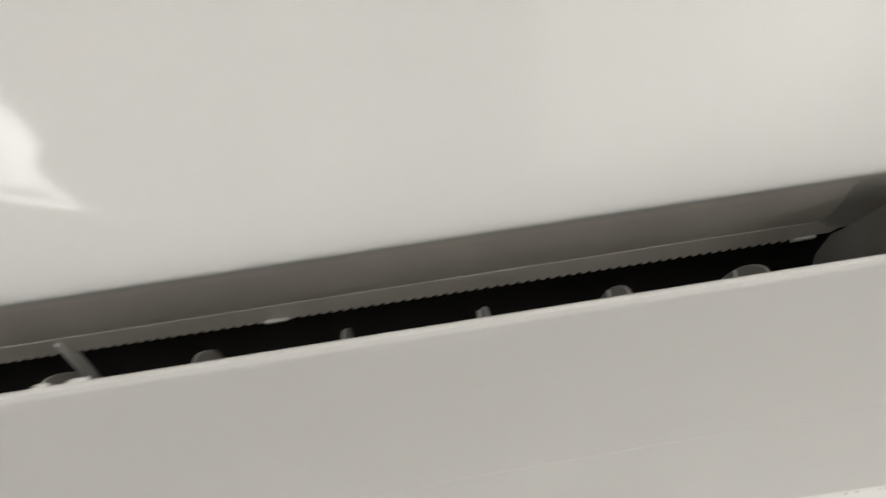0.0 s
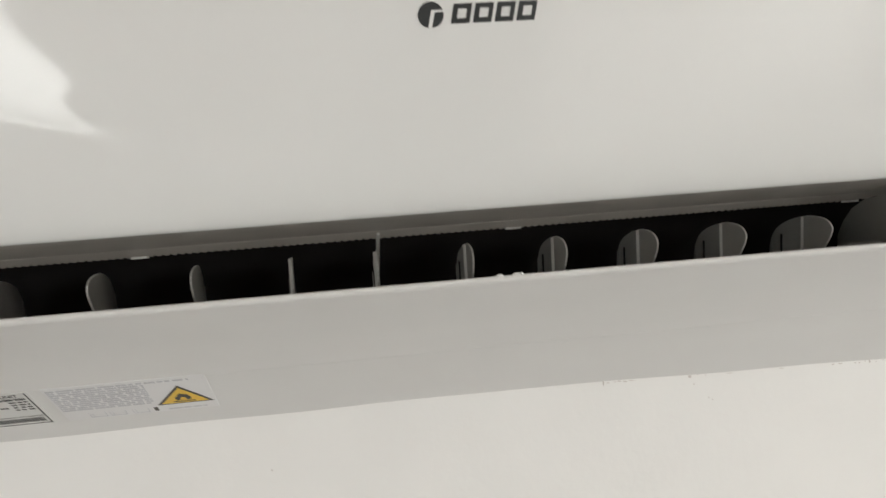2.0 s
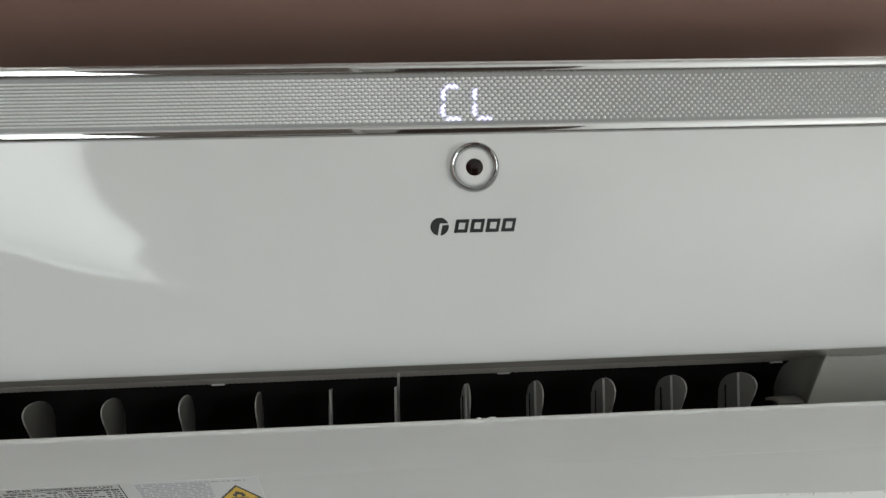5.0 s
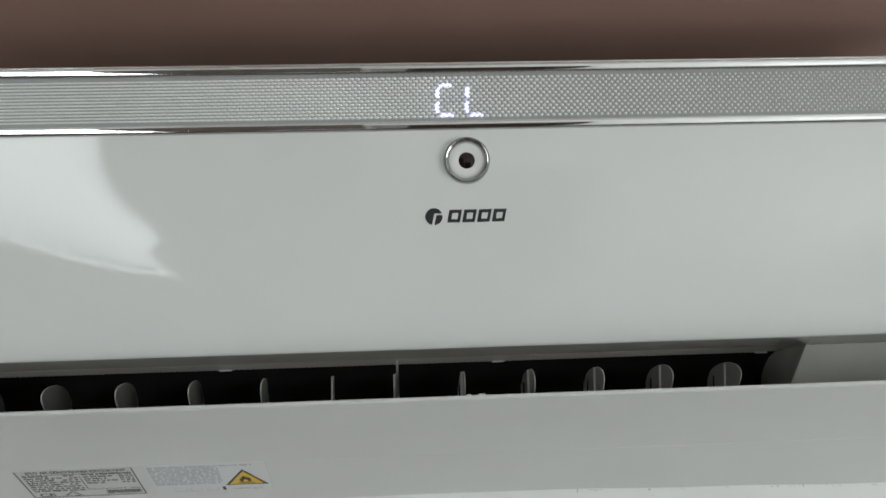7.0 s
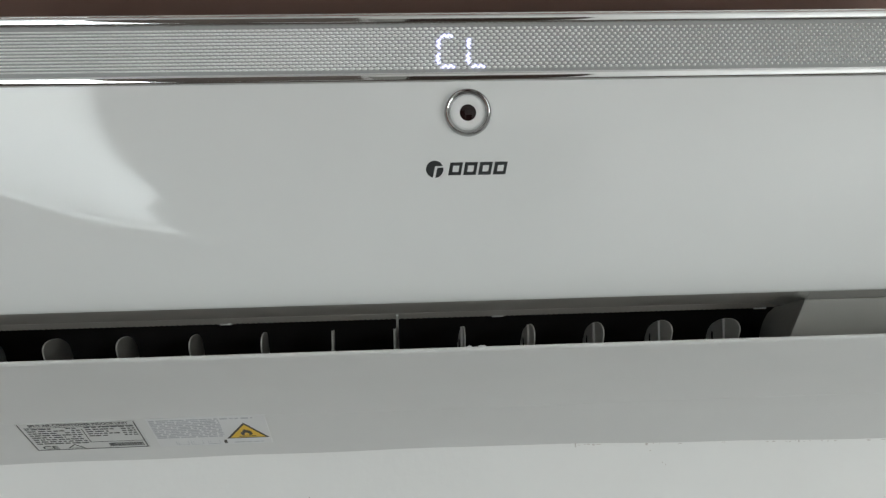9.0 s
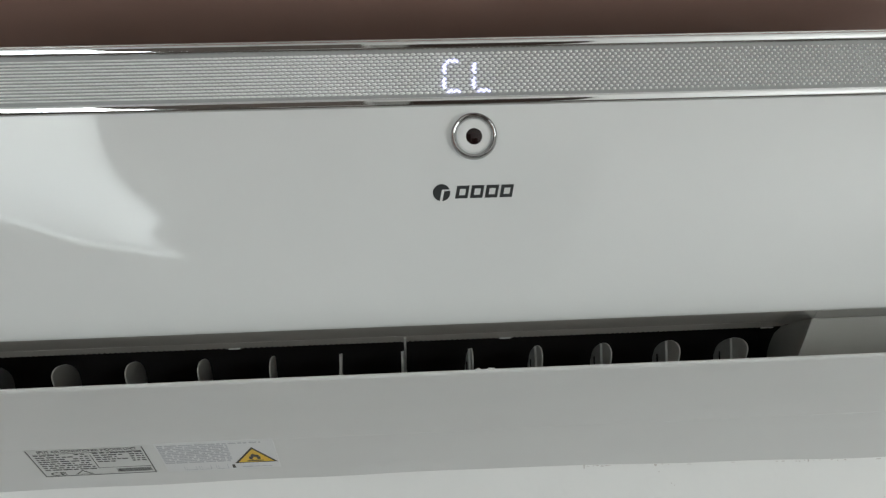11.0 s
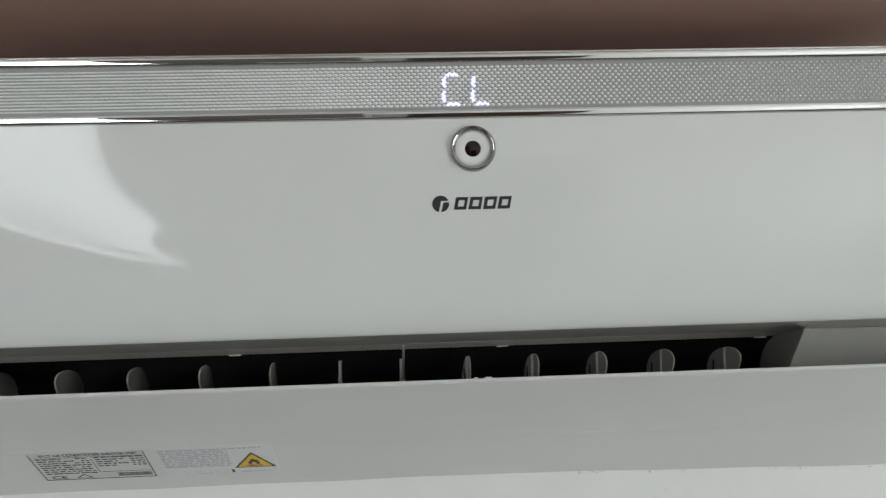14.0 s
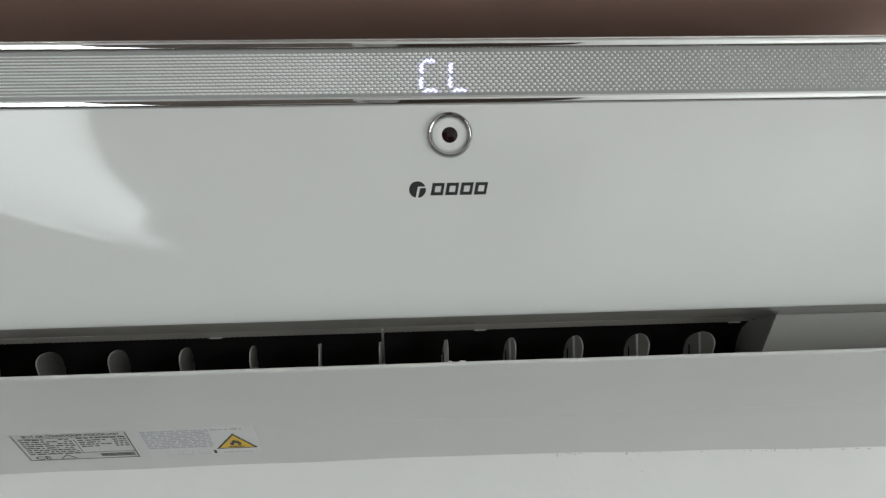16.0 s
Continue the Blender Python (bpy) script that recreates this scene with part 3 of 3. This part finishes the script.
digit(-0.0212, "adef")
digit(0.0012, "def")

# receiver eye
eye = part("sensor_ring", lathe([(0.0176, -0.002), (0.0176, 0.0006), (0.0173, 0.0018), (0.0167, 0.003), (0.0159, 0.0036), (0.0151, 0.0034), (0.0142, 0.0024), (0.0134, 0.0009), (0.0128, -0.001)], (0, face(2.4008), 2.4008)), RING, unit, "round chrome sensor ring")
part("sensor_dish", lathe([(0.0122, -0.001), (0.0122, 0.0002), (0.0112, 0.0007), (0.0085, 0.0006), (0.0062, 0.0002), (0.0062, -0.001)], (0, face(2.4008), 2.4008)), DISH, eye, "white dish inside the ring")
part("sensor_lens", lathe([(0.0061, -0.0009), (0.0061, 0.0003), (0.004, 0.0007), (0.0015, 0.0009)], (0, face(2.4008), 2.4008), 32), LENS, eye, "dark round sensor lens")

# maker's mark: plain disc and four slanted blocks
lean = math.atan2(face(2.3538) - face(2.3658), 0.012)
mark_m = Matrix(((1, 0, 0, 0), (0, -math.sin(lean), -math.cos(lean), face(2.3598) - 0.0002), (0, math.cos(lean), -math.sin(lean), 2.3598), (0, 0, 0, 1)))
disc = [(-0.0255 + 0.0065 * math.cos(a), 0.0063 * math.sin(a)) for a in np.linspace(0, 2 * math.pi, 32, endpoint=False)]
mark = part("printed_mark", plate(disc, mark_m, -0.0002, 0.0001), INK, unit, "dark printed disc and slanted blocks")
part("notch", plate([(-0.0272, -0.0067), (-0.0253, -0.0067), (-0.0235, 0.001), (-0.0188, 0.0012), (-0.0186, 0.0022), (-0.0252, 0.0022)], mark_m, 0.0, 0.0003), PANEL, mark)
for i in range(4):
    u = -0.0146 + i * 0.0112
    w, h, s = 0.0094, 0.0047, 0.0019
    for u0, u1, v0, v1 in ((0, w, h - 0.0024, h), (0, w, -h, -h + 0.0024), (0, 0.0026, -h + 0.0024, h - 0.0024), (w - 0.0022, w, -h + 0.0024, h - 0.0024)):
        pts = [(u + uu + s * vv / h * 0.5, vv) for uu, vv in rect(u0, u1, v0, v1)]
        part("block", plate(pts, mark_m, -0.0002, 0.0001), INK, mark)

# labels on the bottom cover
A, B = Vector((0, -0.0702, 2.1644)), Vector((0, -0.0287, 2.1347))
up = (A - B).normalized()
nrm = Vector((1, 0, 0)).cross(up)
LH = (A - B).length
lab_m = Matrix(((1.031, up.x, nrm.x, 0.0033), (0, up.y, nrm.y, B.y), (0, up.z, nrm.z, B.z), (0, 0, 0, 1)))
plate_l = part("rating_label", plate(rect(-0.3945, -0.2915, -0.001, LH + 0.001), lab_m, -0.0006, 0.0007), CLEAR, unit, "pale rating label with dark print and border")
L0, L1 = -0.3932, -0.2925
for r in (rect(L0, L0 + 0.0009, 0, LH), rect(L1 - 0.0009, L1, 0, LH), rect(L0, L1, 0, 0.0009)):
    part("border", plate(r, lab_m, 0.0007, 0.0009), PRINT, plate_l)
part("border", plate(rect(L0 + 0.052, L0 + 0.0526, 0.014, LH - 0.011), lab_m, 0.0007, 0.0009), PRINT, plate_l)


def frame_at(u, v, h=0.0009):
    return lab_m @ Matrix.Translation((u, v, h))


lettering("SPLIT AIR CONDITIONER INDOOR UNIT", 0.0042, frame_at(L0 + 0.009, LH - 0.0046), INK, plate_l, "title", 0.086)
lettering("CE", 0.0062, frame_at(L0 + 0.006, 0.0022), PRINT, plate_l, "mark", 0.014)


def bars(u0, u1, v, h, material, parent, least=0.003, most=0.011):
    """A line of print that cannot be read, as plain bars."""
    u = u0
    while u < u1 - 0.001:
        e = min(u1, u + random.uniform(least, most))
        part("print_bar", plate(rect(u, e, v, v + h), lab_m, 0.0007, 0.0009), material, parent, smooth=0)
        u = e + random.uniform(0.0008, 0.0022)


for i in range(7):
    v = LH - 0.0102 - i * 0.0041
    bars(L0 + 0.004, L0 + 0.004 + (0.022, 0.034, 0.026, 0.041, 0.03, 0.044, 0.046)[i], v, 0.0017, PRINT, plate_l, 0.002, 0.008)
    if i < 5:
        bars(L0 + (0.039, 0.043, 0.036, 0.046, 0.04)[i], L0 + 0.05, v, 0.0017, PRINT, plate_l, 0.002, 0.005)
        bars(L0 + 0.055, L0 + (0.097, 0.08, 0.074, 0.083, 0.071)[i], v + 0.0006, 0.0017, PRINT, plate_l, 0.002, 0.008)
        bars(L0 + 0.086, L0 + 0.098, v + 0.0006, 0.0017, PRINT, plate_l, 0.002, 0.005)
part("rule", plate(rect(L0 + 0.004, L0 + 0.098, LH - 0.0072, LH - 0.0068), lab_m, 0.0007, 0.0009), PRINT, plate_l)
part("rule", plate(rect(L0 + 0.052, L0 + 0.1, 0.0135, 0.0139), lab_m, 0.0007, 0.0009), PRINT, plate_l)
bars(L0 + 0.004, L0 + 0.05, 0.0122, 0.0018, PRINT, plate_l)
part("sign_outline", plate([(L0 + 0.028, 0.0025), (L0 + 0.044, 0.0025), (L0 + 0.036, 0.0105)], lab_m, 0.0007, 0.0009), PRINT, plate_l)
part("sign_inside", plate([(L0 + 0.0305, 0.0036), (L0 + 0.0415, 0.0036), (L0 + 0.036, 0.009)], lab_m, 0.0009, 0.0011), CLEAR, plate_l)
u = L0 + 0.067
while u < L0 + 0.097:
    w = random.choice((0.0005, 0.0008, 0.0012))
    part("barcode_line", plate(rect(u, u + w, 0.004, 0.0105), lab_m, 0.0007, 0.0009), INK, plate_l, smooth=0)
    u += w + random.choice((0.0004, 0.0006))

warn = part("warning_label", plate(rect(-0.2822, -0.1785, -0.0015, LH + 0.0025), lab_m, -0.0006, 0.0007), PAPER, unit, "white warning label with yellow triangle")
for i in range(11):
    v = LH - 0.003 - i * 0.0033
    bars(-0.2805, -0.2195 + (0.03 if i == 0 else 0), v, 0.0021, FAINT, warn, 0.003, 0.014)
for u0 in (-0.266, -0.2525, -0.237):
    for r in (rect(u0, u0 + 0.011, 0.0005, 0.0009), rect(u0, u0 + 0.0004, 0.0009, 0.0082), rect(u0 + 0.0106, u0 + 0.011, 0.0009, 0.0082), rect(u0 + 0.002, u0 + 0.0023, 0.0012, 0.007)):
        part("icon_line", plate(r, lab_m, 0.0007, 0.0009), FAINT, warn, smooth=0)
part("icon", plate(rect(-0.2222, -0.2195, 0.001, 0.0075), lab_m, 0.0007, 0.0009), BLACK, warn, smooth=0)
bars(-0.213, -0.186, 0.0015, 0.0015, FAINT, warn)
v0, v1 = LH * (1 - 0.7978), LH * (1 - 0.2101)


def tri(s):
    cu, cv = (-0.2181 - 0.18) / 2, v0 + (v1 - v0) / 3
    return [(cu + (uu - cu) * s, cv + (vv - cv) * s) for uu, vv in ((-0.2184, v0), (-0.1797, v0), (cu, v1))]


part("sign_border", plate(tri(1.0), lab_m, 0.0007, 0.0009), BLACK, warn, "black edge of the warning triangle")
part("sign_field", plate(tri(0.82), lab_m, 0.0009, 0.0011), YELLOW, warn, "yellow warning triangle")
fu, fv = -0.19905, v0 + 0.0065
flame = [(-0.0042, 0.0), (-0.0055, 0.003), (-0.0046, 0.0066), (-0.0036, 0.0052), (-0.003, 0.0085), (-0.001, 0.0112), (-0.0008, 0.0078), (0.0012, 0.0098), (0.002, 0.0068), (0.0034, 0.0086), (0.0048, 0.0052), (0.0054, 0.0026), (0.0042, 0.0)]
part("flame", plate([(fu + a, fv + b) for a, b in flame], lab_m, 0.0011, 0.0013), BLACK, warn)
part("flame_core", plate([(fu + a * 0.4, fv + 0.0008 + b * 0.42) for a, b in flame], lab_m, 0.0013, 0.0015), YELLOW, warn)
part("flame_base", plate(rect(fu - 0.0075, fu + 0.0075, v0 + 0.0036, v0 + 0.0048), lab_m, 0.0011, 0.0013), BLACK, warn)
